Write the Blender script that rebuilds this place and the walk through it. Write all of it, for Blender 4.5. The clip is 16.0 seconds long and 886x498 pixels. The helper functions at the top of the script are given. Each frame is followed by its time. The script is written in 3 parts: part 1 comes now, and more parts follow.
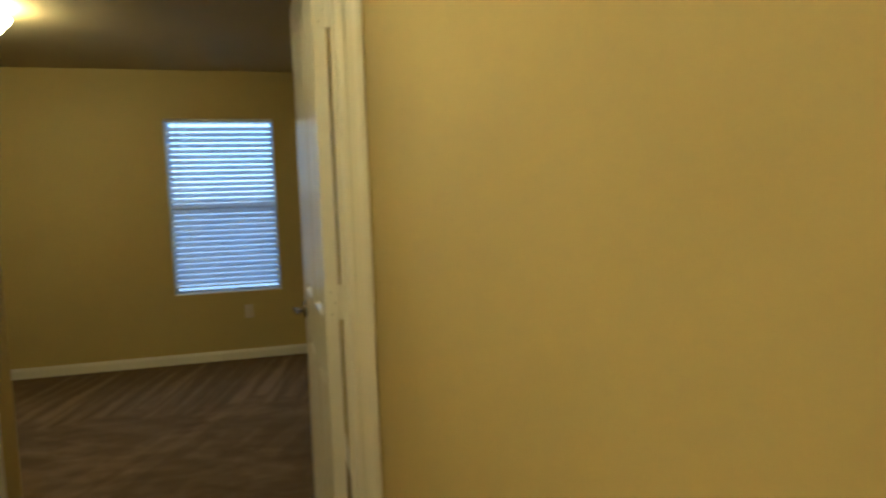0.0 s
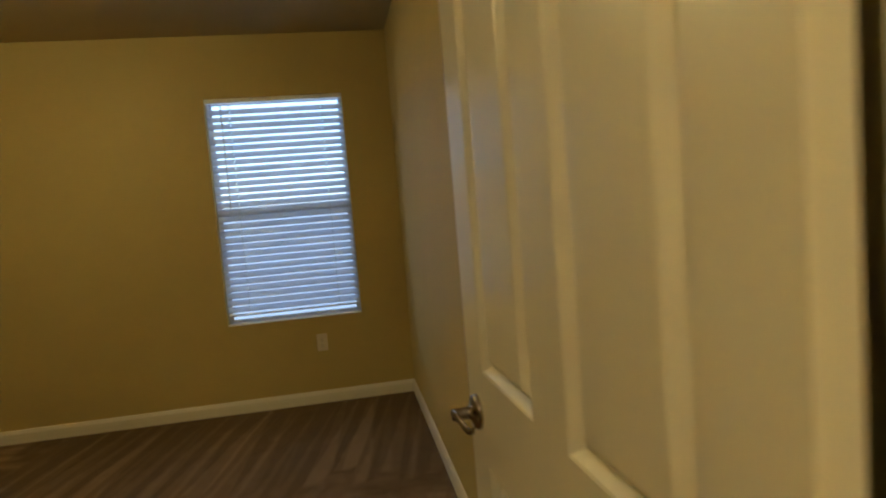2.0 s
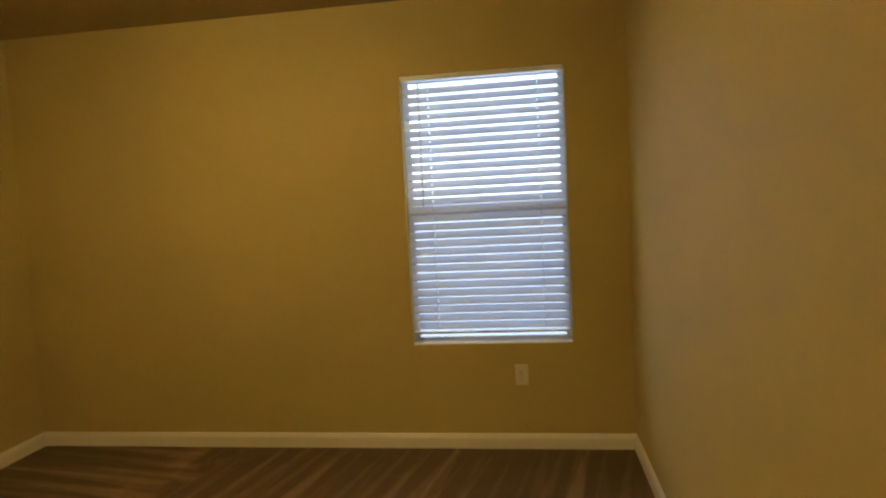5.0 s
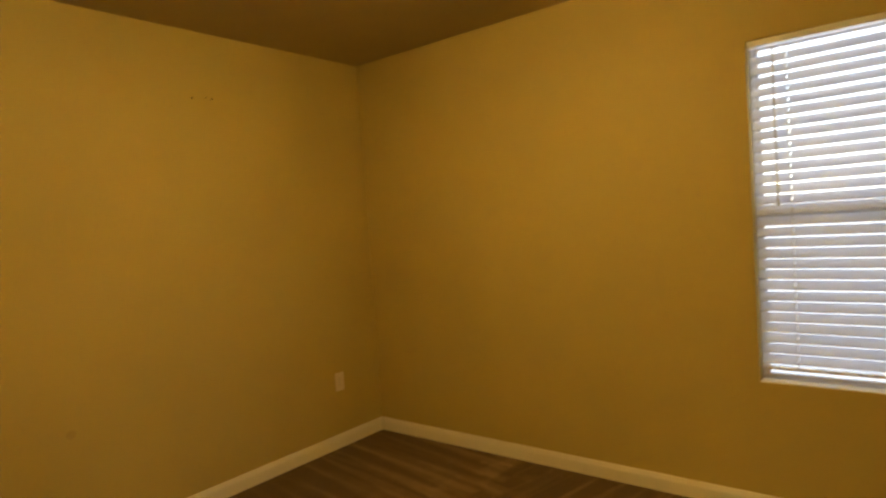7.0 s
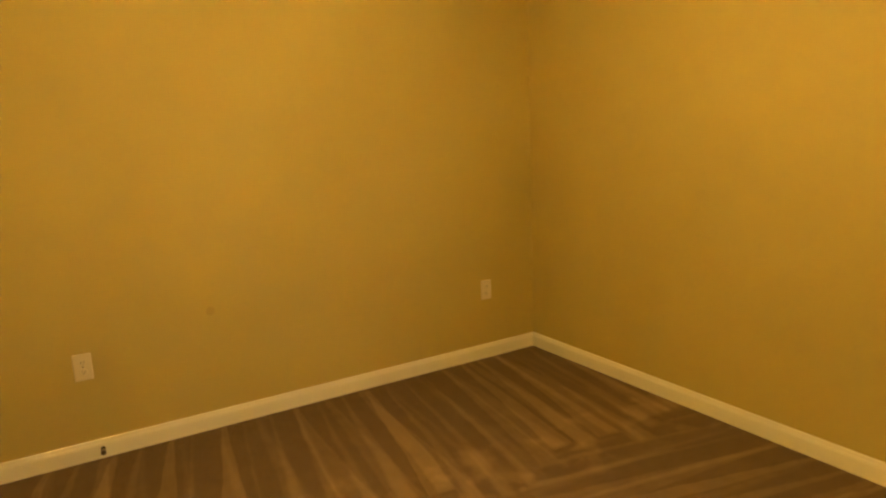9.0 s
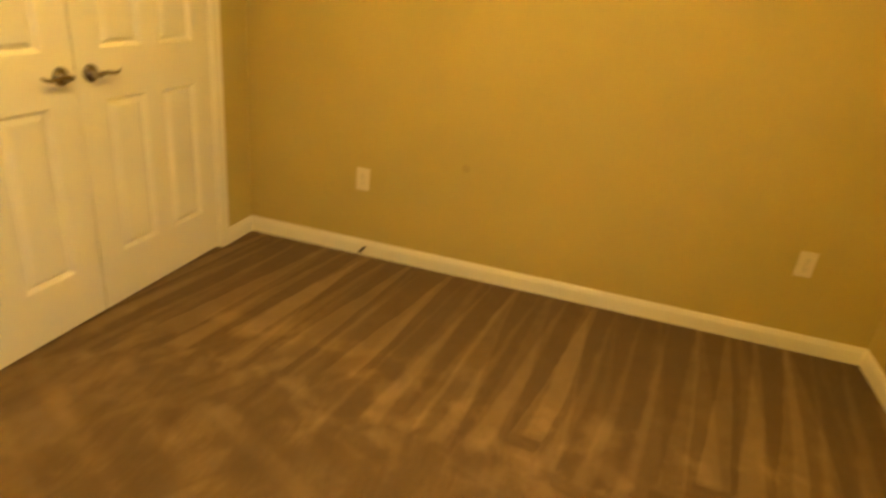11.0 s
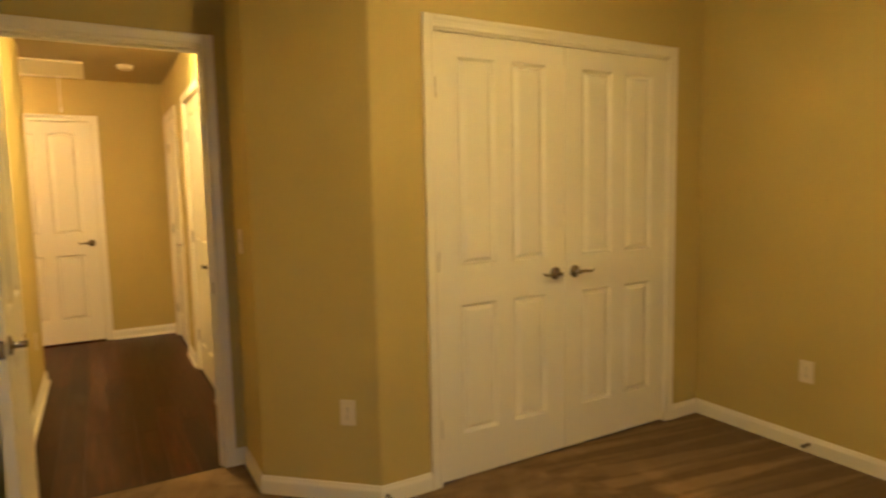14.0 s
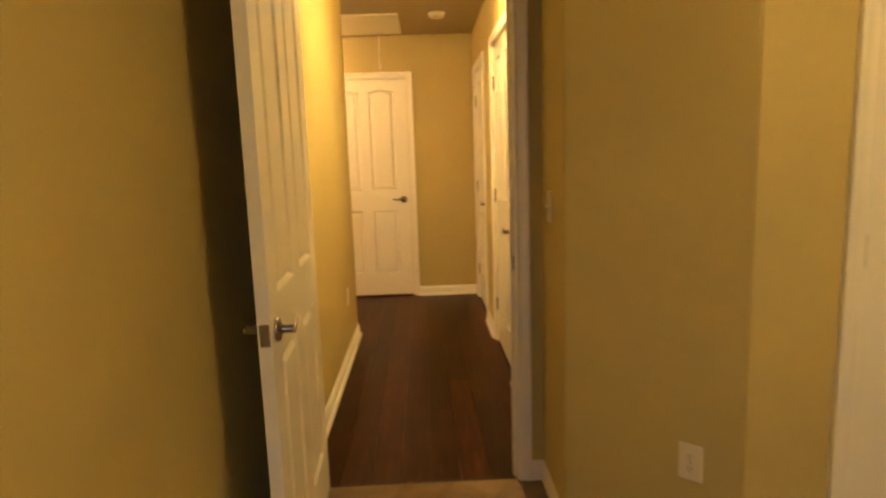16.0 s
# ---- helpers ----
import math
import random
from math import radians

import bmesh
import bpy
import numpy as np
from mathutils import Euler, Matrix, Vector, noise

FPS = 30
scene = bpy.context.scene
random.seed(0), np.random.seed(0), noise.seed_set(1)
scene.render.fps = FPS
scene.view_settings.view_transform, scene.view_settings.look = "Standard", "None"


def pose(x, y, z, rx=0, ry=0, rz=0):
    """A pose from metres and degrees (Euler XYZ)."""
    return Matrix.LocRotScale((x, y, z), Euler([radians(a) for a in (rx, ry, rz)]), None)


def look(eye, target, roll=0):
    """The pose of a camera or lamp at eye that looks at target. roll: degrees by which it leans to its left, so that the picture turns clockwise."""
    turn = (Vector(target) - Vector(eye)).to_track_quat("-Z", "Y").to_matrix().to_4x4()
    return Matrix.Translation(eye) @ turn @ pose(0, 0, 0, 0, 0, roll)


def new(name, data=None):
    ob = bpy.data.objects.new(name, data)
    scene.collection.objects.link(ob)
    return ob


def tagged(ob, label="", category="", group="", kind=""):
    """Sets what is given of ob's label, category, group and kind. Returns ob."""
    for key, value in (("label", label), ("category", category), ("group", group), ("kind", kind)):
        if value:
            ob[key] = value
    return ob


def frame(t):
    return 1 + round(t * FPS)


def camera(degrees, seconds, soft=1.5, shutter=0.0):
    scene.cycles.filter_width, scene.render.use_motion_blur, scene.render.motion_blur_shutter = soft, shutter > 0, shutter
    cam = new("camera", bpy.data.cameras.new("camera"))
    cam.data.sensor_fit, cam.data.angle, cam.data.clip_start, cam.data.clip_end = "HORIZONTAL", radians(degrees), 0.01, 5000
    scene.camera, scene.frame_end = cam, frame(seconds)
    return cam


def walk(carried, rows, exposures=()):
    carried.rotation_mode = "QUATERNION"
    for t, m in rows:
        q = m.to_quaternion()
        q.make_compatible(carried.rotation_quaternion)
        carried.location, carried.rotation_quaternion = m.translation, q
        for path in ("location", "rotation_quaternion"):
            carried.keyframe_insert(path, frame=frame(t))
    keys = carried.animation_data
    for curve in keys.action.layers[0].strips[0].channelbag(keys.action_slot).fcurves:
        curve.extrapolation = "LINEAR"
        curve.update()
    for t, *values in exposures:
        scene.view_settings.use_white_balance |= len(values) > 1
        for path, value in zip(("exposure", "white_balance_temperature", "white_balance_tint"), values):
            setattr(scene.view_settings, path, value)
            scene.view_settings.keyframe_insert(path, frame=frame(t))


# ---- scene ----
cam = camera(72.3, 16.0, soft=2.2, shutter=0.4)
PATH = [
    (0, (0.263, -1.628, 1.32), (0.759, 0.302, 1.158), -1.9),
    (0.5, (0.232, -1.275, 1.298), (0.452, 0.707, 1.147), -3.4),
    (1, (0.21, -0.893, 1.295), (0.527, 1.077, 1.161), -2.4),
    (1.5, (0.179, -0.564, 1.304), (0.453, 1.417, 1.272), -3.5),
    (2, (0.103, -0.287, 1.306), (0.431, 1.679, 1.142), -4.7),
    (2.5, (0.017, -0.001, 1.324), (0.379, 1.961, 1.187), -1.4),
    (3, (-0.009, 0.097, 1.321), (0.273, 2.049, 0.987), -0.2),
    (3.5, (0.037, 0.203, 1.341), (0.049, 2.183, 1.063), -1.6),
    (3.7, (0.005, 0.228, 1.364), (-0.054, 2.211, 1.112), -1.8),
    (5.8, (-0.024, 0.742, 1.407), (-0.734, 2.611, 1.45), -3.7),
    (6, (-0.048, 0.764, 1.445), (-0.935, 2.55, 1.596), -2.9),
    (6.5, (-0.102, 0.832, 1.451), (-1.214, 2.493, 1.518), -2.8),
    (7, (-0.087, 0.935, 1.378), (-1.336, 2.495, 1.29), -3.9),
    (7.5, (-0.109, 0.991, 1.334), (-1.552, 2.365, 1.157), -3.9),
    (8, (-0.114, 1.072, 1.289), (-1.554, 2.435, 1.028), -3.7),
    (8.2, (-0.139, 1.106, 1.281), (-1.607, 2.431, 0.983), -4.0),
    (10.3, (-0.178, 2.298, 1.268), (-2.11, 2.534, 0.808), 2.2),
    (10.5, (-0.234, 2.383, 1.31), (-2.163, 2.488, 0.792), 2.3),
    (11, (-0.286, 2.55, 1.358), (-2.063, 2.098, 0.56), 6.3),
    (11.5, (-0.221, 2.74, 1.3), (-1.776, 1.986, 0.294), 1.6),
    (12, (-0.053, 2.91, 1.27), (-1.414, 1.946, 0.166), 4.6),
    (12.5, (-0.027, 3.083, 1.349), (-1.369, 1.79, 0.623), 3.3),
    (13, (0.014, 3.155, 1.403), (-1.258, 1.642, 1.099), 2.6),
    (13.5, (0.041, 3.161, 1.366), (-1.203, 1.608, 1.171), 1.5),
    (14, (0.05, 3.103, 1.374), (-0.932, 1.371, 1.179), -1.2),
    (14.5, (0.075, 2.999, 1.367), (-0.593, 1.127, 1.145), -1.1),
    (15, (0.079, 2.841, 1.347), (-0.418, 0.925, 1.055), -0.7),
    (15.5, (0.015, 2.614, 1.345), (-0.338, 0.672, 1.02), 0.4),
    (16, (-0.074, 2.33, 1.345), (-0.131, 0.355, 1.04), -1.9),
]
EXPOSURES = [
    (0.0, 1.26, 4180, -1), (1.0, 1.22, 4350, 1), (2.0, 1.20, 4800, 4), (3.0, 1.58, 5000, 5), (3.7, 1.75, 5300, 7),
    (5.8, 1.66, 5900, 6), (6.5, 1.76, 6600, 9), (8.2, 2.52, 7100, 8), (10.3, 2.95, 7000, 3), (11.5, 3.10, 6850, 5),
    (12.5, 2.95, 6150, 8), (13.5, 2.53, 5700, 8), (14.5, 2.24, 5650, 11), (16.0, 2.29, 5750, 14),
]
walk(cam, [(t, look(eye, target, roll)) for t, eye, target, roll in PATH], EXPOSURES)

# ---- world and light ----
world = bpy.data.worlds.new("sky")
scene.world = world
world.use_nodes = True
wn = world.node_tree
sky = wn.nodes.new("ShaderNodeTexSky")
sky.sky_type, sky.sun_disc = "NISHITA", False
sky.sun_elevation, sky.sun_rotation = radians(24), radians(150)
wn.nodes["Background"].inputs["Strength"].default_value = 0.085
wn.links.new(sky.outputs["Color"], wn.nodes["Background"].inputs["Color"])
sun = new("sun", bpy.data.lights.new("sun", "SUN"))
sun.data.energy, sun.data.angle, sun.data.color = 1.0, radians(12), (1.0, 0.93, 0.85)
sun.matrix_world = look((0, 0, 0), (0.25, 0.8, -0.5))

window_light = new("window_daylight", bpy.data.lights.new("window_daylight", "AREA"))
window_light.data.shape, window_light.data.size, window_light.data.size_y = "RECTANGLE", 0.86, 1.46
window_light.data.energy, window_light.data.color = 1.95, (0.84, 0.86, 1.0)
window_light.matrix_world = look((-0.238, 3.955, 1.322), (-0.238, 2.0, 1.322))

LAMP_COLOUR = (1.0, 0.66, 0.21)
HALL_COLOUR, CORRIDOR_COLOUR = (1.0, 0.67, 0.25), (1.0, 0.60, 0.24)
ROOM_LAMP, HALL_LAMP, CORRIDOR_LAMP = 19.6, 33.0, 27.0


# ---- materials ----
def material(name, colour=(0.5, 0.5, 0.5), rough=0.6, metal=0.0):
    m = bpy.data.materials.new(name)
    m.use_nodes = True
    b = m.node_tree.nodes["Principled BSDF"]
    b.inputs["Base Color"].default_value = (*colour, 1)
    b.inputs["Roughness"].default_value = rough
    b.inputs["Metallic"].default_value = metal
    return m, m.node_tree, b


def node(tree, kind, **values):
    n = tree.nodes.new("ShaderNode" + kind)
    for key, value in values.items():
        n.inputs[key.replace("_", " ")].default_value = value
    return n


def ramp(tree, source, stops):
    r = tree.nodes.new("ShaderNodeValToRGB")
    while len(r.color_ramp.elements) < len(stops):
        r.color_ramp.elements.new(0.5)
    for e, (p, c) in zip(r.color_ramp.elements, stops):
        e.position, e.color = p, (*c, 1)
    tree.links.new(source, r.inputs["Fac"])
    return r.outputs["Color"]


def coords(tree, scale=(1, 1, 1)):
    g = tree.nodes.new("ShaderNodeNewGeometry")
    m = tree.nodes.new("ShaderNodeMapping")
    m.inputs["Scale"].default_value = scale
    tree.links.new(g.outputs["Position"], m.inputs["Vector"])
    return m.outputs["Vector"]


def noise_of(tree, vector, scale, detail=3.0, rough=0.55):
    n = node(tree, "TexNoise", Scale=scale, Detail=detail, Roughness=rough)
    tree.links.new(vector, n.inputs["Vector"])
    return n.outputs["Fac"]


def bump(tree, bsdf, height, strength, distance, before=None):
    b = node(tree, "Bump", Strength=strength, Distance=distance)
    tree.links.new(height, b.inputs["Height"])
    if before:
        tree.links.new(before, b.inputs["Normal"])
    tree.links.new(b.outputs["Normal"], bsdf.inputs["Normal"])
    return b.outputs["Normal"]


def scaled(colour, k):
    return tuple(c * k for c in colour)


def painted(name, colour, rough, grain, strength, depth, spread=0.05, gloss=0.5):
    """Rolled wall paint: an orange-peel relief with faint blotches of wear."""
    m, t, b = material(name, colour, rough)
    b.inputs["Specular IOR Level"].default_value = gloss
    v = coords(t)
    blotch = noise_of(t, v, 1.7, 5, 0.6)
    c = ramp(t, blotch, [(0.3, scaled(colour, 1 - spread)), (0.7, scaled(colour, 1 + spread))])
    t.links.new(c, b.inputs["Base Color"])
    low = bump(t, b, noise_of(t, v, 9, 3), 0.25, 0.004)
    bump(t, b, noise_of(t, v, grain, 2), strength, depth, low)
    return m


WALL = painted("tan_wall_paint", (0.484, 0.386, 0.127), 0.62, 170, 0.22, 0.0016, 0.04, 0.22)
CEILING = painted("ceiling_paint", (0.42, 0.34, 0.17), 0.85, 60, 0.6, 0.004, 0.04)
TRIM = painted("white_trim_paint", (0.76, 0.71, 0.56), 0.36, 90, 0.08, 0.0008, 0.015)
DOOR = painted("white_door_paint", (0.76, 0.71, 0.56), 0.32, 40, 0.06, 0.0006, 0.015)
PLASTIC, _, _ = material("ivory_plastic", (0.68, 0.60, 0.40), 0.34)
SLOT, _, _ = material("dark_slot", (0.03, 0.025, 0.02), 0.6)
VINYL, _, _ = material("white_vinyl", (0.80, 0.80, 0.80), 0.35)
RUBBER, _, _ = material("dark_rubber", (0.05, 0.035, 0.025), 0.6)
CORD, _, _ = material("white_cord", (0.75, 0.73, 0.68), 0.8)
MARK, _, _ = material("dark_scuff", (0.10, 0.065, 0.03), 0.8)
SMUDGE, _, _ = material("faint_scuff", (0.435, 0.330, 0.105), 0.7)

NICKEL, nt, nb = material("satin_nickel", (0.34, 0.30, 0.245), 0.26, 1.0)
bump(nt, nb, noise_of(nt, coords(nt, (1, 1, 8)), 300, 2), 0.08, 0.0004)

SLAT, st, sb = material("blind_slat", (0.80, 0.81, 0.82), 0.42)
thin = node(st, "BsdfTranslucent", Color=(0.82, 0.85, 0.92, 1))
both = node(st, "MixShader", Fac=0.52)
st.links.new(sb.outputs[0], both.inputs[1])
st.links.new(thin.outputs[0], both.inputs[2])
st.links.new(both.outputs[0], st.nodes["Material Output"].inputs["Surface"])

GLASS, gt, gb = material("window_glass", (0.95, 0.98, 0.98), 0.0)
gb.inputs["Transmission Weight"].default_value = 1.0
gb.inputs["IOR"].default_value = 1.45

SCREEN, ct, cb = material("insect_screen", (0.06, 0.06, 0.06), 0.7)
clear = node(ct, "BsdfTransparent")
mesh_mix = node(ct, "MixShader", Fac=0.14)
ct.links.new(clear.outputs[0], mesh_mix.inputs[1])
ct.links.new(cb.outputs[0], mesh_mix.inputs[2])
ct.links.new(mesh_mix.outputs[0], ct.nodes["Material Output"].inputs["Surface"])


def glowing(name, strength, colour):
    m, t, b = material(name, (0.9, 0.86, 0.75), 0.3)
    b.inputs["Emission Color"].default_value = (*colour, 1)
    b.inputs["Emission Strength"].default_value = strength
    return m


def carpet_material():
    """Cut-pile carpet: strokes of the vacuum lie across the wall they start from, trodden patches in the middle."""
    m, t, b = material("brown_carpet", (0.2, 0.14, 0.08), 0.95)
    b.inputs["Sheen Weight"].default_value = 0.05
    b.inputs["Specular IOR Level"].default_value = 0.1
    b.inputs["Sheen Roughness"].default_value = 0.6
    g = t.nodes.new("ShaderNodeNewGeometry")
    sep = t.nodes.new("ShaderNodeSeparateXYZ")
    t.links.new(g.outputs["Position"], sep.inputs[0])
    X, Y = sep.outputs["X"], sep.outputs["Y"]

    def calc(op, a, c, d=None):
        n = t.nodes.new("ShaderNodeMath")
        n.operation = op
        for i, v in enumerate((a, c) if d is None else (a, c, d)):
            if isinstance(v, (int, float)):
                n.inputs[i].default_value = v
            else:
                t.links.new(v, n.inputs[i])
        return n.outputs[0]

    def span(value, lo, hi):
        n = t.nodes.new("ShaderNodeMapRange")
        n.interpolation_type = "SMOOTHSTEP"
        t.links.new(value, n.inputs["Value"])
        n.inputs["From Min"].default_value, n.inputs["From Max"].default_value = lo, hi
        return n.outputs["Result"]

    warp = noise_of(t, g.outputs["Position"], 0.8, 1)
    fray = noise_of(t, g.outputs["Position"], 6.0, 5, 0.66)

    def stroke(across, away, width, reach, lean, seed):
        """Strokes side by side: each a wedge of laid pile, thin where it starts and wide where it ends."""
        u = calc("ADD", calc("MULTIPLY_ADD", away, lean, across), calc("MULTIPLY", warp, 0.07))
        u = calc("MULTIPLY", calc("MULTIPLY_ADD", fray, 0.030, u), 1.0 / width)
        cell = calc("FLOOR", u, 0.0)
        f = calc("FRACT", u, 0.0)
        rand = t.nodes.new("ShaderNodeTexWhiteNoise")
        rand.noise_dimensions = "1D"
        t.links.new(calc("ADD", cell, seed), rand.inputs["W"])
        r = rand.outputs["Value"]
        out = calc("MULTIPLY", away, 1.0 / reach)
        half = calc("MULTIPLY", calc("MULTIPLY_ADD", r, 0.40, 0.08), calc("MULTIPLY_ADD", out, 1.15, 0.10))
        off = calc("ABSOLUTE", calc("SUBTRACT", f, calc("MULTIPLY_ADD", r, 0.3, 0.35)), 0.0)
        light = span(calc("SUBTRACT", half, off), -0.09, 0.10)
        crest = calc("MULTIPLY", span(calc("ABSOLUTE", calc("SUBTRACT", half, off), 0.0), 0.075, 0.01), span(r, 0.3, 0.7))
        tone = calc("MULTIPLY_ADD", r, 0.35, 0.65)
        laid = calc("MULTIPLY_ADD", calc("MULTIPLY", light, tone), 0.44, calc("MULTIPLY", crest, 0.24))
        return calc("MULTIPLY_ADD", fray, 0.30, laid), r

    def pair(one, two):
        (a, r), (b, _) = one, two
        return r, calc("ADD", calc("MULTIPLY_ADD", a, 0.54, 0.14), calc("MULTIPLY", b, 0.40))

    from_west, from_north = calc("ADD", X, 3.03), calc("SUBTRACT", 3.81, Y)
    west_end, west = pair(stroke(Y, from_west, 0.120, 1.15, 0.16, 3.0), stroke(Y, from_west, 0.172, 1.3, 0.08, 17.0))
    north_end, north = pair(stroke(X, from_north, 0.120, 1.25, 0.22, 41.0), stroke(X, from_north, 0.165, 1.4, 0.13, 57.0))
    bent = node(t, "TexNoise", Scale=2.4, Detail=3.0)
    t.links.new(g.outputs["Position"], bent.inputs["Vector"])
    moved = t.nodes.new("ShaderNodeVectorMath")
    moved.operation = "MULTIPLY_ADD"
    t.links.new(bent.outputs["Color"], moved.inputs[0])
    moved.inputs[1].default_value = (0.16, 0.16, 0.0)
    t.links.new(g.outputs["Position"], moved.inputs[2])
    patch = span(noise_of(t, moved.outputs[0], 1.9, 4, 0.62), 0.47, 0.57)
    heading = noise_of(t, moved.outputs[0], 1.1, 1)
    long = t.nodes.new("ShaderNodeMapping")
    long.inputs["Rotation"].default_value = (0, 0, 0.7)
    long.inputs["Scale"].default_value = (1.2, 5.5, 1)
    t.links.new(moved.outputs[0], long.inputs["Vector"])
    streaky = span(noise_of(t, long.outputs[0], 1.6, 4, 0.6), 0.3, 0.7)
    sweep_a = stroke(calc("MULTIPLY_ADD", X, 0.45, calc("MULTIPLY", Y, 0.9)), calc("ADD", X, 2.2), 0.23, 1.6, 0.1, 90.0)[0]
    sweep_b = stroke(calc("MULTIPLY_ADD", X, 0.95, calc("MULTIPLY", Y, -0.35)), calc("SUBTRACT", 3.0, Y), 0.20, 2.2, 0.1, 133.0)[0]
    turn = span(heading, 0.47, 0.53)
    sweep = calc("ADD", calc("MULTIPLY", sweep_a, turn), calc("MULTIPLY", sweep_b, calc("SUBTRACT", 1.0, turn)))
    middle = calc("ADD", calc("MULTIPLY", patch, 0.16), calc("MULTIPLY_ADD", sweep, 0.32, calc("MULTIPLY_ADD", streaky, 0.22, 0.19)))
    ragged = calc("MULTIPLY_ADD", fray, 0.36, calc("MULTIPLY", heading, 0.36))
    # every stroke stops at a reach of its own
    near_west = span(calc("MULTIPLY_ADD", west_end, 0.34, calc("MULTIPLY_ADD", ragged, 0.5, X)), -1.50, -1.56)
    near_north = span(calc("MULTIPLY_ADD", north_end, -0.30, calc("MULTIPLY_ADD", ragged, -0.5, Y)), 2.20, 2.27)

    def blend(fac, a, c):
        n = t.nodes.new("ShaderNodeMix")
        t.links.new(fac, n.inputs[0])
        t.links.new(a, n.inputs[2])
        t.links.new(c, n.inputs[3])
        return n.outputs[0]

    lay = blend(near_west, blend(near_north, middle, north), west)
    # trodden pile where the strokes end
    ends = calc("MULTIPLY", span(calc("ADD", X, ragged), -1.95, -1.66), span(calc("ADD", X, ragged), -1.22, -1.45))
    trod = span(noise_of(t, moved.outputs[0], 5.5, 3, 0.5), 0.47, 0.64)
    lay = calc("MULTIPLY_ADD", calc("MULTIPLY", ends, trod), 0.24, lay)
    tuft = noise_of(t, g.outputs["Position"], 260, 2, 0.7)
    wide = noise_of(t, g.outputs["Position"], 14, 3, 0.6)
    value = calc("ADD", calc("MULTIPLY", lay, 0.72), calc("ADD", calc("MULTIPLY", tuft, 0.2), calc("MULTIPLY", wide, 0.14)))
    c = ramp(t, value, [(0.15, (0.070, 0.042, 0.019)), (0.45, (0.152, 0.095, 0.044)), (0.85, (0.310, 0.206, 0.100))])
    t.links.new(c, b.inputs["Base Color"])
    first = bump(t, b, lay, 0.35, 0.004)
    bump(t, b, tuft, 0.8, 0.006, first)
    return m


CARPET = carpet_material()


def plank_material():
    m, t, b = material("dark_laminate", (0.08, 0.035, 0.015), 0.30)
    b.inputs["Specular IOR Level"].default_value = 0.11
    info = t.nodes.new("ShaderNodeObjectInfo")
    v = coords(t, (14, 1.1, 1))
    shift = node(t, "VectorMath")
    shift.operation = "ADD"
    t.links.new(v, shift.inputs[0])
    t.links.new(info.outputs["Random"], shift.inputs[1])
    grain = noise_of(t, shift.outputs[0], 3.0, 6, 0.65)
    c = ramp(t, grain, [(0.3, (0.014, 0.0030, 0.0008)), (0.55, (0.034, 0.0076, 0.0018)), (0.75, (0.072, 0.0190, 0.0046))])
    mix = node(t, "HueSaturation")
    t.links.new(c, mix.inputs["Color"])
    mr = node(t, "MapRange", To_Min=0.6, To_Max=1.5)
    t.links.new(info.outputs["Random"], mr.inputs["Value"])
    t.links.new(mr.outputs["Result"], mix.inputs["Value"])
    t.links.new(mix.outputs["Color"], b.inputs["Base Color"])
    bump(t, b, grain, 0.15, 0.001)
    return m


PLANK = plank_material()
UNDERLAY, _, _ = material("dark_underlay", (0.02, 0.012, 0.008), 0.8)


# ---- builders ----
def mesh_of(name, bm, mat):
    bmesh.ops.recalc_face_normals(bm, faces=bm.faces)
    me = bpy.data.meshes.new(name)
    bm.to_mesh(me)
    bm.free()
    me.materials.append(mat)
    return me


def part(name, bm, mat, parent, label="", smooth=False):
    me = mesh_of(name, bm, mat)
    if smooth:
        me.shade_smooth()
    ob = new(name, me)
    ob.parent = parent
    if label:
        tagged(ob, label)
    return ob


def thing(name, label, category, kind="", group=""):
    return tagged(new(name), label, category, group, kind)


def solid(name, bm, mat, label, category, kind="structure", group="", smooth=False):
    me = mesh_of(name, bm, mat)
    if smooth:
        me.shade_smooth()
    return tagged(new(name, me), label, category, group, kind)


def box(bm, lo, hi, bevel=0.0, segments=1):
    c = [(a + b) / 2 for a, b in zip(lo, hi)]
    s = [abs(b - a) for a, b in zip(lo, hi)]
    made = bmesh.ops.create_cube(bm, size=1, matrix=Matrix.Translation(c) @ Matrix.Diagonal((*s, 1)))
    if bevel:
        edges = list({e for v in made["verts"] for e in v.link_edges})
        bmesh.ops.bevel(bm, geom=edges, offset=bevel, segments=segments, profile=0.5, affect="EDGES")
    return bm


def boxed(lo, hi, bevel=0.0, segments=1):
    return box(bmesh.new(), lo, hi, bevel, segments)


def rod(bm, a, b, r, sides=16, r2=None):
    a, b = Vector(a), Vector(b)
    turn = (b - a).to_track_quat("Z", "Y").to_matrix().to_4x4()
    bmesh.ops.create_cone(bm, cap_ends=True, segments=sides, radius1=r, radius2=r if r2 is None else r2,
                          depth=(b - a).length, matrix=Matrix.Translation((a + b) / 2) @ turn)
    return bm


def lathe(bm, profile, m=None, sides=32):
    """Turns (radius, height) pairs about the z axis."""
    rings = []
    for r, z in profile:
        rings.append([bm.verts.new((r * math.cos(2 * math.pi * i / sides), r * math.sin(2 * math.pi * i / sides), z)) for i in range(sides)])
    for a, b in zip(rings, rings[1:]):
        for i in range(sides):
            bm.faces.new((a[i], a[(i + 1) % sides], b[(i + 1) % sides], b[i]))
    bm.faces.new(rings[0])
    bm.faces.new(rings[-1])
    if m is not None:
        bmesh.ops.transform(bm, matrix=m, verts=[v for ring in rings for v in ring])
    return bm


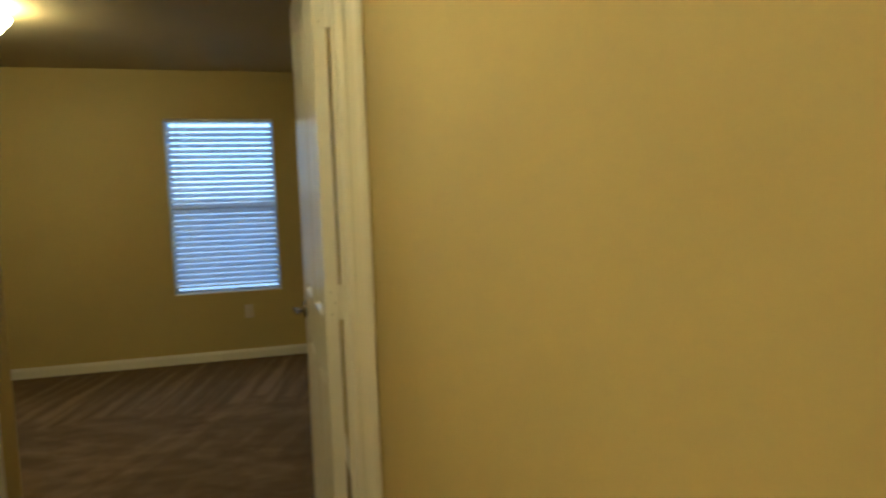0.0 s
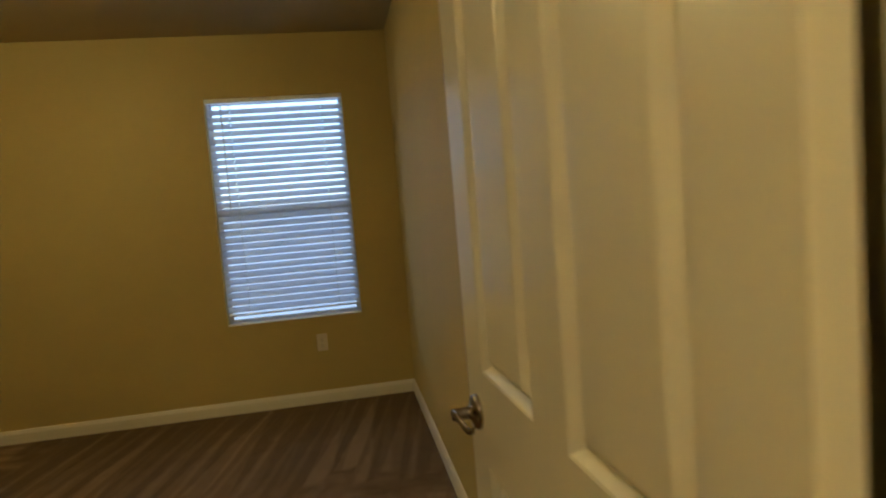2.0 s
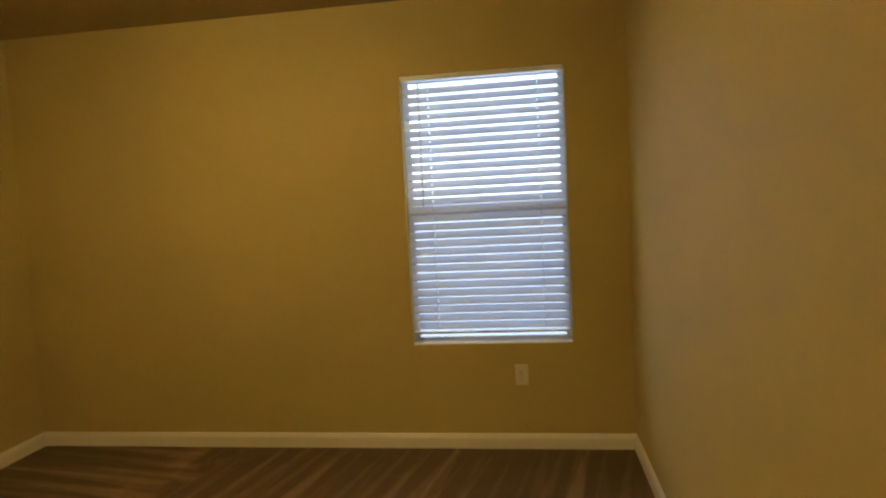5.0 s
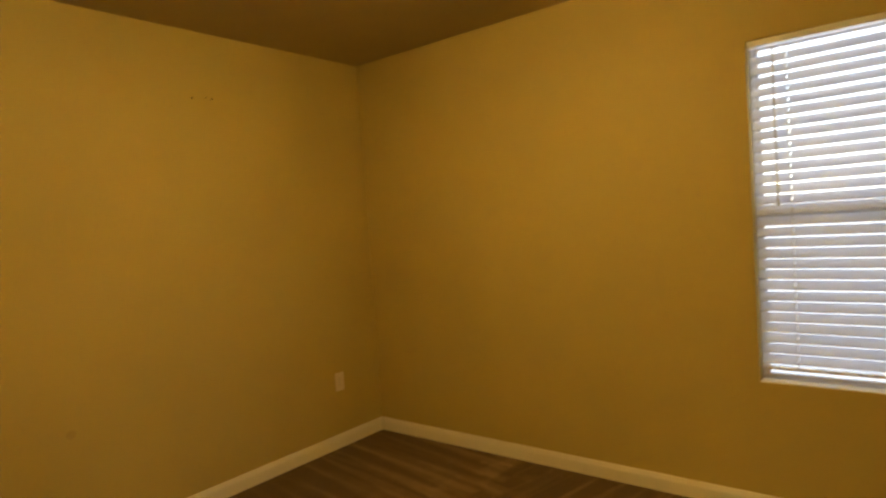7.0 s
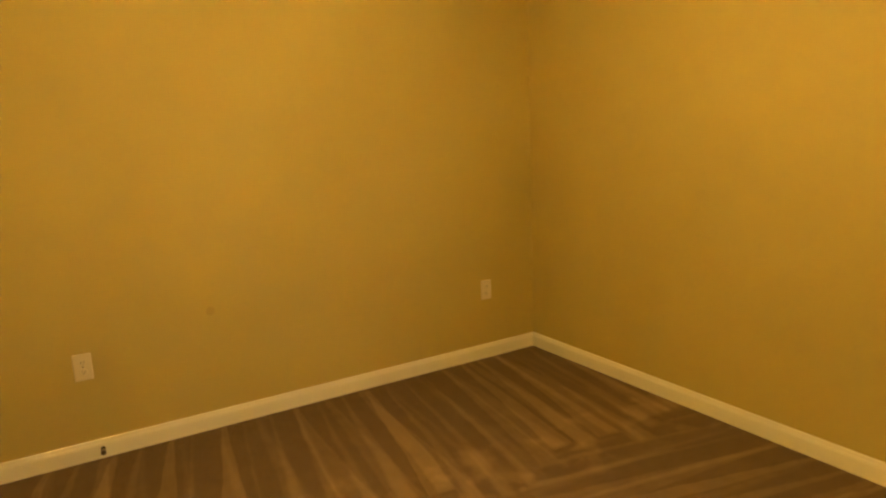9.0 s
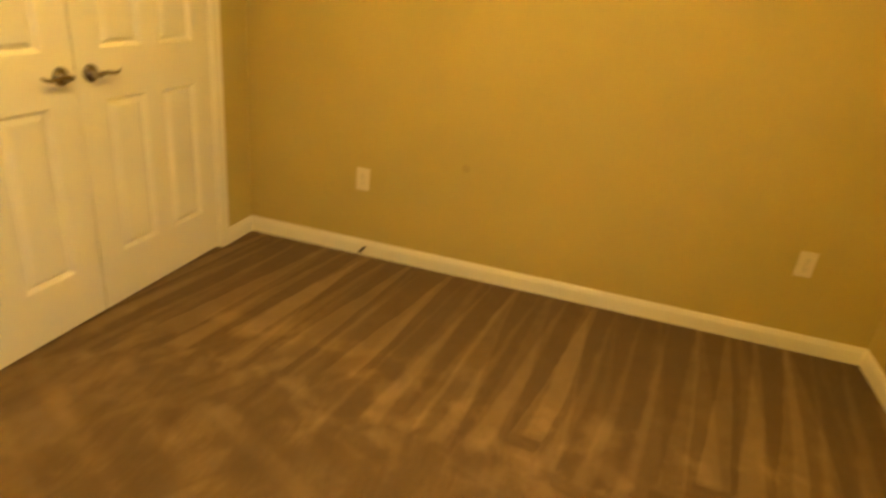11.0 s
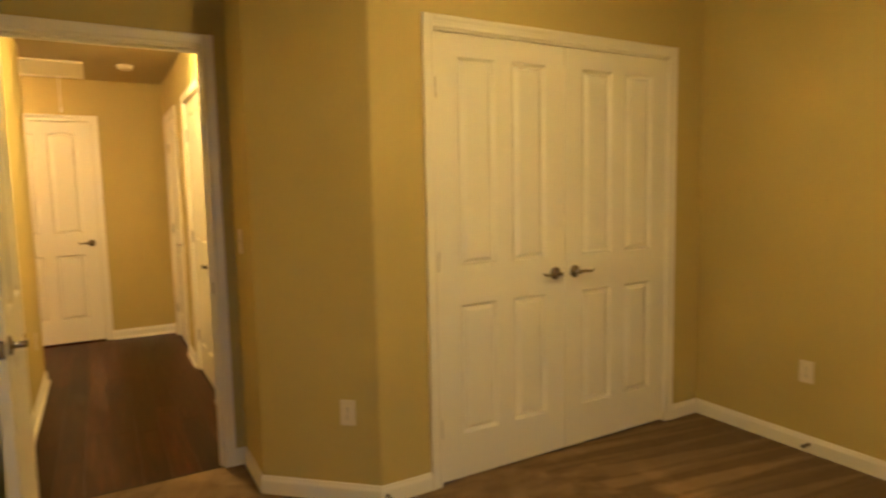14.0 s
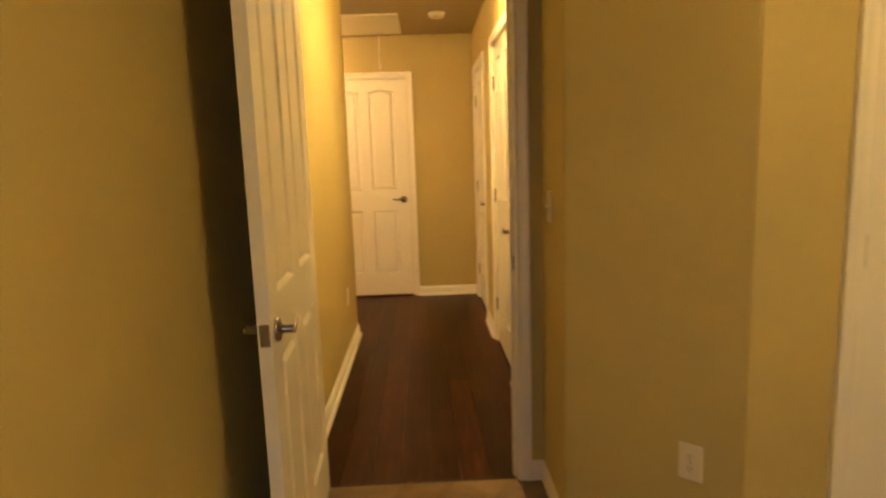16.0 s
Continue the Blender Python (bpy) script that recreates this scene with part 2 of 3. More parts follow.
def extruded(profile, origin, u, v, run):
    """A profile of (u, v) pairs at origin, drawn out along run."""
    bm = bmesh.new()
    o, u, v, run = Vector(origin), Vector(u), Vector(v), Vector(run)
    a = [bm.verts.new(o + u * p + v * q) for p, q in profile]
    b = [bm.verts.new(x.co + run) for x in a]
    bm.faces.new(a)
    bm.faces.new(b)
    for i in range(len(a)):
        j = (i + 1) % len(a)
        bm.faces.new((a[i], a[j], b[j], b[i]))
    return bm


def prism(points, z0, z1):
    return extruded(points, (0, 0, z0), (1, 0, 0), (0, 1, 0), (0, 0, z1 - z0))


def wall_with_holes(axis, at, thick, span, z0, z1, holes):
    """A wall along 'x' or 'y' from span[0] to span[1], its near face at `at`, with holes (a, b, bottom, top)."""
    bm = bmesh.new()
    def piece(a, b, lo, hi):
        if b - a < 1e-4 or hi - lo < 1e-4:
            return
        p, q = sorted((at, at + thick))
        if axis == "x":
            box(bm, (a, p, lo), (b, q, hi))
        else:
            box(bm, (p, a, lo), (q, b, hi))
    x = span[0]
    for a, b, lo, hi in sorted(holes):
        piece(x, a, z0, z1)
        piece(a, b, z0, lo)
        piece(a, b, hi, z1)
        x = b
    piece(x, span[1], z0, z1)
    return bm


# ---- plan ----
CEIL = 2.447
XL, XR, YW = -3.017, 0.512, 3.808          # left wall, door-side wall, window wall
YC = 0.752                                 # closet wall
HR, HL, HE = 0.467, -0.570, -3.470         # hall walls and its end
YD = -0.125                                # hall face of the door wall
DOOR_A, DOOR_B, DOOR_H = -0.420, 0.406, 2.058
CL_A, CL_B, CL_H = -2.735, -1.258, 2.062
WIN = (-0.672, 0.196, 0.590, 2.055)
T = 0.12
J = 0.018                                  # jamb board

wall_paint = "tan painted drywall with a fine orange-peel texture"
solid("wall_window", wall_with_holes("x", YW, T, (XL - T, XR + T), 0, CEIL, [WIN]), WALL, wall_paint + ", around the window", "wall")
solid("wall_left", boxed((XL - T, YD, 0), (XL, YW, CEIL)), WALL, wall_paint + ", with two outlets", "wall")
solid("wall_side", boxed((XR, 0, 0), (XR + T, YW, CEIL)), WALL, wall_paint + ", beside the open door", "wall")
solid("wall_door", wall_with_holes("x", 0, YD, (XL, XR + T), 0, CEIL, [(DOOR_A - J, DOOR_B + J, 0, DOOR_H + J)]), WALL, wall_paint + ", around the doorway", "wall")
solid("wall_closet", wall_with_holes("x", YC, -T, (XL, -0.951), 0, CEIL, [(CL_A - J, CL_B + J, 0, CL_H + J)]), WALL, wall_paint + ", around the closet", "wall")
alcove = prism([(-0.951, YC), (-0.530, 0.362), (-0.530, 0), (-0.640, 0), (-0.640, 0.320), (-0.951, YC - T)], 0, CEIL)
upright = [e for e in alcove.edges if abs(e.verts[0].co.z - e.verts[1].co.z) > 1 and e.verts[0].co.y > 0.33 and e.verts[0].co.x > -0.96]
bmesh.ops.bevel(alcove, geom=[e for e in upright if (e.verts[0].co.xy - Vector((-0.951, YC - T))).length > 0.02], offset=0.009, segments=3, profile=0.5, affect="EDGES")
solid("wall_diagonal", alcove, WALL, wall_paint + ", cut at an angle between doorway and closet", "wall")

solid("wall_hall_right", boxed((HR, -2.20, 0), (HR + T, YD, CEIL)), WALL, wall_paint + ", along the hall", "wall")
HD1, HD2 = (-1.915, -1.130), (-3.290, -2.520)
solid("wall_hall_left", wall_with_holes("y", HL, -T, (HE, YD), 0, CEIL, [(HD1[0] - J, HD1[1] + J, 0, DOOR_H + J), (HD2[0] - J, HD2[1] + J, 0, DOOR_H + J)]), WALL, wall_paint + ", with two doors in the hall", "wall")
HD3 = (0.052, 0.864)
solid("wall_hall_end", wall_with_holes("x", HE, -T, (HL - T, 2.3), 0, CEIL, [(HD3[0] - J, HD3[1] + J, 0, DOOR_H + J)]), WALL, wall_paint + ", closing the hall", "wall")
solid("wall_corridor", boxed((HR + T, -2.20, 0), (2.3, -2.08, CEIL)), WALL, wall_paint + ", along the side corridor", "wall")
solid("wall_corridor_end", boxed((2.3, HE - T, 0), (2.42, -2.08, CEIL)), WALL, wall_paint + ", ending the side corridor", "wall")
# Unseen backing walls, added so no sky leaks in round the closed hall doors
solid("leak_block_1", boxed((HL - 0.5, HE - T, 0), (HL - 0.4, YD, CEIL)), WALL, "unseen tan wall added behind the hall doors to keep stray daylight out", "wall")
solid("leak_block_2", boxed((-0.69, HE - 0.5, 0), (2.3, HE - 0.4, CEIL)), WALL, "unseen tan wall added behind the end door to keep stray daylight out", "wall")

solid("ceiling", boxed((XL - T, YD, CEIL), (XR + T, YW + T, CEIL + T)), CEILING, "matt tan ceiling with light spray texture", "ceiling")
solid("ceiling_hall", boxed((HL - 0.5, HE - 0.5, CEIL), (2.42, YD, CEIL + T)), CEILING, "matt tan hall ceiling with light spray texture", "ceiling")
solid("floor", boxed((XL - T, -0.012, -0.10), (XR + T, YW + T, 0.006), 0.004), CARPET, "brown cut-pile carpet with vacuum strokes", "carpet")
hall_floor = solid("floor_hall", boxed((HL - 0.5, HE - 0.5, -0.10), (2.42, -0.012, -0.010)), UNDERLAY, "dark brown laminate plank floor in the hall", "floor")

# Unseen ground sheet, added to bounce daylight up onto the lower slats
BOUNCE, grt, grb = material("bounce_ground", (0.10, 0.11, 0.05), 0.95)
grt.links.new(ramp(grt, noise_of(grt, coords(grt), 3, 6), [(0.3, (0.07, 0.08, 0.035)), (0.7, (0.16, 0.15, 0.08))]), grb.inputs["Base Color"])
solid("ground", boxed((-400, -400, -0.5), (400, 400, -0.3)), BOUNCE, "unseen dull green ground added outside to bounce light up at the window", "ground")

# ---- trim ----
BASE = [(0, 0), (0.013, 0), (0.013, 0.060), (0.011, 0.068), (0.008, 0.074), (0.006, 0.082), (0.003, 0.086), (0, 0.086)]


def baseboard(a, b, out, ends=(0, 0)):
    """Along the wall from a to b, standing out along `out`."""
    a, b = Vector((*a, 0.004)), Vector((*b, 0.004))
    way = (b - a).normalized()
    a, b = a - way * ends[0], b + way * ends[1]
    solid("baseboard", extruded(BASE, a, Vector((*out, 0)), (0, 0, 1), b - a), TRIM, "white painted wooden baseboard", "baseboard")


SHOE = [(0, 0), (0.015, 0), (0.015, 0.005), (0.0125, 0.012), (0.008, 0.0165), (0, 0.018)]


def shoe(a, b, out):
    """Quarter-round along the foot of a hall baseboard."""
    a, b, out = Vector((*a, 0.001)), Vector((*b, 0.001)), Vector((*out, 0))
    solid("trim", extruded(SHOE, a + out * 0.013, out, (0, 0, 1), b - a), TRIM, "white painted quarter-round along the hall baseboard", "trim")


K = 0.059                                  # casing width with its reveal
D45 = Vector((0.39, 0.421)).normalized()
baseboard((XL, YW), (XR, YW), (0, -1))
baseboard((XL, YC), (XL, YW), (1, 0))
baseboard((XR, 0), (XR, YW), (-1, 0))
baseboard((XL, YC), (CL_A - K, YC), (0, 1))
baseboard((CL_B + K, YC), (-0.951, YC), (0, 1), (0, 0.005))
baseboard((-0.951, YC), (-0.530, 0.362), D45, (0.005, 0.005))
baseboard((-0.530, 0.362), (-0.530, 0), (1, 0), (0.005, 0))
baseboard((-0.530, 0), (DOOR_A - K, 0), (0, 1))
baseboard((HR, YD - 0.016), (HR, -2.20), (-1, 0), (0, 0.013))
baseboard((HR, -2.20), (2.3, -2.20), (0, -1), (0.013, 0))
baseboard((HL, YD), (HL, HD1[1] + K), (1, 0))
baseboard((HL, HD1[0] - K), (HL, HD2[1] + K), (1, 0))
baseboard((HL, HD2[0] - K), (HL, HE), (1, 0))
baseboard((HL, HE), (HD3[0] - K, HE), (0, 1))
baseboard((HD3[1] + K, HE), (2.3, HE), (0, 1))
shoe((HR, YD - 0.016), (HR, -2.226), (-1, 0))
shoe((HL, HD1[0] - K), (HL, HD2[1] + K), (1, 0))
shoe((HL, YD), (HL, HD1[1] + K), (1, 0))
shoe((HL, HE), (HD3[0] - K, HE), (0, 1))

CASING = [(0, 0), (0, 0.009), (0.004, 0.0115), (0.010, 0.0115), (0.014, 0.009), (0.030, 0.011), (0.040, 0.0155), (0.052, 0.016), (0.055, 0.013), (0.055, 0)]


def door_frame(name, label, a, b, h, along, faces, depth, stop=None):
    """Jambs, head and casings of an opening from a to b on the line `along` ('x' or 'y'); faces: (place, way out) of each trimmed wall face."""
    root = thing(name, label, "door frame", "structure")
    lo, hi = depth
    def at(s, d, z):
        return (s, d, z) if along == "x" else (d, s, z)
    def slab(nm, s0, s1, d0, d1, z0, z1, bev=0.0015):
        p, q = at(s0, d0, z0), at(s1, d1, z1)
        part(nm, boxed(tuple(map(min, p, q)), tuple(map(max, p, q)), bev), TRIM, root)
    slab("jamb", a - J, a, lo, hi, 0, h)
    slab("jamb", b, b + J, lo, hi, 0, h)
    slab("jamb_head", a - J, b + J, lo, hi, h, h + J)
    if stop is not None:
        slab("door_stop", a, a + 0.011, stop, stop + 0.03, 0, h - 0.011)
        slab("door_stop", b - 0.011, b, stop, stop + 0.03, 0, h - 0.011)
        slab("door_stop", a, b, stop, stop + 0.03, h - 0.011, h)
    r = 0.004
    U = Vector(at(1, 0, 0))
    for place, out in faces:
        V = Vector(at(0, out, 0))
        part("casing", extruded(CASING, at(a - r, place, 0.004), -U, V, (0, 0, h + r + 0.055)), TRIM, root)
        part("casing", extruded(CASING, at(b + r, place, 0.004), U, V, (0, 0, h + r + 0.055)), TRIM, root)
        part("casing_head", extruded(CASING, at(a - r, place, h + r + 0.004), (0, 0, 1), V, U * (b - a + 2 * r)), TRIM, root)
    return root


bedroom_frame = door_frame("door_frame_1", "white painted doorway trim of the bedroom", DOOR_A, DOOR_B, DOOR_H, "x", [(0, 1), (YD, -1)], (YD, 0), -0.068)
door_frame("door_frame_2", "white painted trim round the closet", CL_A, CL_B, CL_H, "x", [(YC, 1)], (YC - T, YC))
door_frame("door_frame_3", "white painted trim of a hall door", *HD1, DOOR_H, "y", [(HL, 1)], (HL - T, HL))
door_frame("door_frame_4", "white painted trim of a hall door near the end", *HD2, DOOR_H, "y", [(HL, 1)], (HL - T, HL))
door_frame("door_frame_5", "white painted trim of the door ending the hall", *HD3, DOOR_H, "x", [(HE, 1)], (HE - T, HE))
strike = boxed((DOOR_A, -0.034, 0.885), (DOOR_A + 0.002, -0.006, 0.945), 0.0008)
part("strike_plate", strike, NICKEL, bedroom_frame, "satin nickel strike plate")
for z in (0.272, 1.047, 1.812):
    part("hinge_plate", boxed((DOOR_B - 0.0065, -0.030, z - 0.044), (DOOR_B, 0.005, z + 0.044), 0.001), TRIM, bedroom_frame, "painted hinge plate")


# ---- doors ----
def ring(bm, rects, rise=0.0):
    """Bridges outlines, each (x0, x1, z0, z1, y), and closes the last; with a rise the top is an eyebrow arch."""
    steps = 10 if rise else 1
    loops = []
    for x0, x1, z0, z1, y in rects:
        top = [(x1 + (x0 - x1) * k / steps, y, z1 - rise * (0.5 + 0.5 * math.cos(2 * math.pi * k / steps) if rise else 0)) for k in range(steps + 1)]
        loops.append([bm.verts.new(p) for p in [(x0, y, z0), (x1, y, z0)] + top])
    for a, b in zip(loops, loops[1:]):
        for i in range(len(a)):
            j = (i + 1) % len(a)
            bm.faces.new((a[i], a[j], b[j], b[i]))
    bm.faces.new(loops[-1])
    return loops[0]


DT = 0.035
ROWS = ((0.200, 0.806), (0.978, 1.940))
CLOSET_ROWS = ((0.210, 0.826), (1.004, 1.944))
HALL_ROWS = ((0.215, 0.822), (1.020, 1.950))


def leaf_mesh(w, h, cols, rows, rise):
    """A moulded slab: sunk panels with sloped edges on both faces."""
    bm = bmesh.new()
    xs = [0, *(v for c in cols for v in c), w]
    zs = [0, *(v for r in rows for v in r), h]
    for y, s in ((0.0, 1), (DT, -1)):
        for i in range(len(xs) - 1):
            for k in range(len(zs) - 1):
                x0, x1, z0, z1 = xs[i], xs[i + 1], zs[k], zs[k + 1]
                if i % 2 and k % 2:
                    arch = rise if k == 3 else 0.0
                    edge = ring(bm, [(x0, x1, z0, z1, y), (x0 + 0.005, x1 - 0.005, z0 + 0.004, z1 - 0.004, y + s * 0.0020),
                                     (x0 + 0.021, x1 - 0.021, z0 + 0.015, z1 - 0.015, y + s * 0.015)], arch)
                    if arch:
                        crown = [v.co.copy() for v in edge[2:]]
                        for p, q in zip(crown, crown[1:]):
                            face = [p, q, Vector((q.x, y, z1)), Vector((p.x, y, z1))]
                            face = [c for n, c in enumerate(face) if (c - face[n - 1]).length > 1e-6]
                            if len(face) > 2:
                                bm.faces.new([bm.verts.new(c) for c in face])
                else:
                    bm.faces.new([bm.verts.new(p) for p in ((x0, y, z0), (x1, y, z0), (x1, y, z1), (x0, y, z1))])
    for x in (0, w):
        bm.faces.new([bm.verts.new(p) for p in ((x, 0, 0), (x, DT, 0), (x, DT, h), (x, 0, h))])
    for z in (0, h):
        bm.faces.new([bm.verts.new(p) for p in ((0, 0, z), (w, 0, z), (w, DT, z), (0, DT, z))])
    bmesh.ops.remove_doubles(bm, verts=bm.verts, dist=1e-5)
    return bm


def panel_mesh(w, h, rise):
    bm = bmesh.new()
    ring(bm, [(0.0225, w - 0.0225, 0.0165, h - 0.0165, 0.0), (0.025, w - 0.025, 0.018, h - 0.018, -0.0006),
              (0.046, w - 0.046, 0.033, h - 0.033, -0.0128), (0.052, w - 0.052, 0.038, h - 0.038, -0.0138)], rise)
    return bm


def lever_handle(parent, x, y, z, out, toward, lever_len=0.105):
    """A lever on a round rose at (x, z) of the face y; out: the way off the face, toward: the way that the lever points."""
    m = Matrix.Translation((x, y, z)) @ Matrix.Rotation(radians(90 if out < 0 else -90), 4, "X")
    rose = part("door_handle", lathe(bmesh.new(), [(0.0325, 0.0), (0.0325, 0.004), (0.030, 0.009), (0.022, 0.012), (0.013, 0.014), (0.0115, 0.022), (0.0115, 0.046), (0.010, 0.050)], m, 28),
                NICKEL, parent, "satin nickel lever handle with a round rose", True)
    bm = bmesh.new()
    n = 14
    rows = []
    for i in range(n + 1):
        f = i / n
        cx = x + toward * (-0.012 + f * (lever_len + 0.012))
        cz = z + 0.005 * math.sin(f * 4.6) - 0.004 * f + 0.020 * f ** 7
        cy = y + out * (0.046 - 0.010 * f * f)
        hw = 0.0095 * (1 - 0.35 * f) * (0.62 if i in (0, n) else 1)
        hd = 0.0062 * (1 - 0.25 * f) * (0.55 if i in (0, n) else 1)
        rows.append([bm.verts.new((cx, cy + hd * math.sin(a), cz + hw * math.cos(a))) for a in (2 * math.pi * k / 10 for k in range(10))])
    for a, b in zip(rows, rows[1:]):
        for k in range(10):
            bm.faces.new((a[k], a[(k + 1) % 10], b[(k + 1) % 10], b[k]))
    bm.faces.new(rows[0])
    bm.faces.new(rows[-1])
    part("lever", bm, NICKEL, rose, "satin nickel lever", True)
    return rose


def hinge_parts(parent, zs, mat):
    for z in zs:
        bm = rod(bmesh.new(), (-0.004, -0.005, z - 0.045), (-0.004, -0.005, z + 0.045), 0.0062, 12)
        rod(bm, (-0.004, -0.005, z + 0.045), (-0.004, -0.005, z + 0.049), 0.0045, 10)
        hinge = part("hinge", bm, mat, parent, "butt hinge")
        for dz, y in ((-0.030, 0.020), (0.0, 0.010), (0.030, 0.020)):
            part("screw", rod(bmesh.new(), (-0.0016, y, z + dz), (-0.0024, y, z + dz), 0.0017, 8), MARK, hinge)
        part("hinge_plate", boxed((-0.0018, -0.004, z - 0.044), (-0.0002, 0.030, z + 0.044), 0.0005), mat, hinge)


def panel_door(name, label, w, h, m, hinge_mat, handle_sides=(1, 1), handle_z=0.925, z0=0.018, rows=ROWS, category="door", group="", rise=0.0, stile=0.112, mid=0.088):
    """A four-panel leaf with its hinge edge at x = 0 and its thickness towards +y."""
    root = thing(name, label, category, "structure", group)
    pw = (w - 2 * stile - mid) / 2
    cols = ((stile, stile + pw), (stile + pw + mid, w - stile))
    leaf = part("leaf", leaf_mesh(w, h, cols, rows, rise), DOOR, root)
    for r0, r1 in rows:
        me = mesh_of("panel", panel_mesh(pw, r1 - r0, rise if r1 > 1.5 else 0.0), DOOR)
        for c0, c1 in cols:
            for y, flip in ((0.015, False), (DT - 0.015, True)):
                ob = new("panel", me)
                ob.parent = leaf
                ob.matrix_basis = Matrix.Translation((c1 if flip else c0, y, r0)) @ Matrix.Rotation(math.pi if flip else 0, 4, "Z")
    hinge_parts(leaf, (0.26, 1.035, 1.80), hinge_mat)
    if handle_sides[0]:
        lever_handle(leaf, w - 0.060, 0.0, handle_z, -1, -1)
    if handle_sides[1]:
        lever_handle(leaf, w - 0.060, DT, handle_z, 1, -1)
    part("latch_plate", boxed((w - 0.0005, 0.005, handle_z - 0.029), (w + 0.0012, 0.030, handle_z + 0.029), 0.0005), NICKEL, leaf, "satin nickel latch plate")
    root.matrix_world = m @ Matrix.Translation((0, 0, z0))
    return root


OPEN = 92.3
panel_door("door_1", "white four-panel bedroom door standing open", 0.838, DOOR_H - 0.018, pose(0.389, 0.007, 0, 0, 0, OPEN), TRIM, handle_z=0.893, stile=0.106, mid=0.114)
half = (CL_B - CL_A) / 2 - 0.005
panel_door("door_2", "white four-panel closet door, closed", half, CL_H - 0.022, pose(CL_B - 0.002, YC - 0.006, 0, 0, 0, 180), NICKEL, (1, 0), rows=CLOSET_ROWS, group="closet doors")
right_leaf = panel_door("door_3", "white four-panel closet door, closed", half, CL_H - 0.022, pose(CL_A + 0.002, YC - 0.006 - DT, 0), NICKEL, (0, 1), rows=CLOSET_ROWS, group="closet doors")
panel_door("door_4", "white four-panel hall door, closed", HD1[1] - HD1[0] - 0.006, DOOR_H - 0.018, pose(HL - 0.012 - DT, HD1[0] + 0.003, 0, 0, 0, 90) @ Matrix.Translation((0, -DT, 0)), NICKEL, (1, 0), handle_z=0.872, rows=HALL_ROWS, group="hall doors")
panel_door("door_5", "white four-panel hall door near the end, closed", HD2[1] - HD2[0] - 0.006, DOOR_H - 0.018, pose(HL - 0.012 - DT, HD2[0] + 0.003, 0, 0, 0, 90) @ Matrix.Translation((0, -DT, 0)), NICKEL, (1, 0), rows=HALL_ROWS, group="hall doors")
panel_door("door_6", "white door closing the hall, its upper panels arched", HD3[1] - HD3[0] - 0.006, DOOR_H - 0.018, pose(HD3[1] - 0.003, HE - 0.012, 0, 0, 0, 180), NICKEL, (1, 0), rows=HALL_ROWS, group="hall doors", rise=0.018)
tagged(new("threshold", mesh_of("threshold", boxed((HD3[0], HE - 0.09, -0.004), (HD3[1], HE + 0.004, 0.010), 0.003), PLANK)), "dark wooden threshold under the hall end door", "threshold", kind="structure")
tagged(new("carpet_trim", mesh_of("carpet_trim", boxed((DOOR_A, -0.030, -0.006), (DOOR_B, -0.008, 0.004), 0.003), UNDERLAY)), "thin dark strip between carpet and laminate", "threshold", kind="structure")

# ---- window ----
wx0, wx1, wz0, wz1 = WIN
win = thing("window_1", "white vinyl single-hung window in a drywall recess", "window", "structure")
fy0, fy1 = YW + 0.062, YW + 0.115
bm = bmesh.new()
F = 0.012
for lo, hi in (((wx0, fy0, wz0), (wx0 + F, fy1, wz1)), ((wx1 - F, fy0, wz0), (wx1, fy1, wz1)),
               ((wx0 + F, fy0, wz1 - F), (wx1 - F, fy1, wz1)), ((wx0 + F, fy0, wz0), (wx1 - F, fy1, wz0 + F))):
    box(bm, lo, hi, 0.004)
part("window_frame", bm, VINYL, win)
MID = 1.320
for nm, z0, z1, y in (("upper_sash", MID - 0.034, wz1 - F, fy0 + 0.030), ("lower_sash", wz0 + F, MID + 0.036, fy0 + 0.006)):
    bm = bmesh.new()
    S = 0.018
    x0, x1 = wx0 + F, wx1 - F
    low, high = (0.036, S) if nm == "upper_sash" else (S, 0.036)
    for lo, hi in (((x0, y, z0), (x0 + S, y + 0.022, z1)), ((x1 - S, y, z0), (x1, y + 0.022, z1)),
                   ((x0 + S, y, z1 - high), (x1 - S, y + 0.022, z1)), ((x0 + S, y, z0), (x1 - S, y + 0.022, z0 + low))):
        box(bm, lo, hi, 0.003)
    sash = part(nm, bm, VINYL, win)
    pane = part("pane", boxed((x0 + S - 0.004, y + 0.009, z0 + low - 0.004), (x1 - S + 0.004, y + 0.013, z1 - high + 0.004)), GLASS, sash, "clear glass pane")
    pane.visible_shadow = False
part("insect_screen", boxed((wx0 + F, fy1 - 0.004, wz0 + F), (wx1 - F, fy1 - 0.002, MID)), SCREEN, win, "dark fine insect screen")
part("sill", boxed((wx0 + 0.001, YW + 0.001, wz0 - 0.002), (wx1 - 0.001, fy0, wz0 + 0.006), 0.002), TRIM, win, "white painted window sill")

blind = thing("window_blind", "white slatted blind, lowered and half tilted, in the window recess", "blind")
BY = YW + 0.031
bx0, bx1 = wx0 + 0.004, wx1 - 0.004
part("headrail", boxed((bx0, BY - 0.026, 2.027), (bx1, BY + 0.026, wz1 - 0.001), 0.003), VINYL, blind, "white steel headrail")
N, TOP, BOTTOM = 28, 1.974, 0.672
width, thick = 0.050, 0.0028


def slat_profile(u0, u1, n):
    top = []
    for k in range(n + 1):
        u = u0 + (u1 - u0) * k / n
        top.append((u, 0.0022 * (1 - (2 * u / width) ** 2)))
    return top + [(u, v - thick) for u, v in reversed(top)]


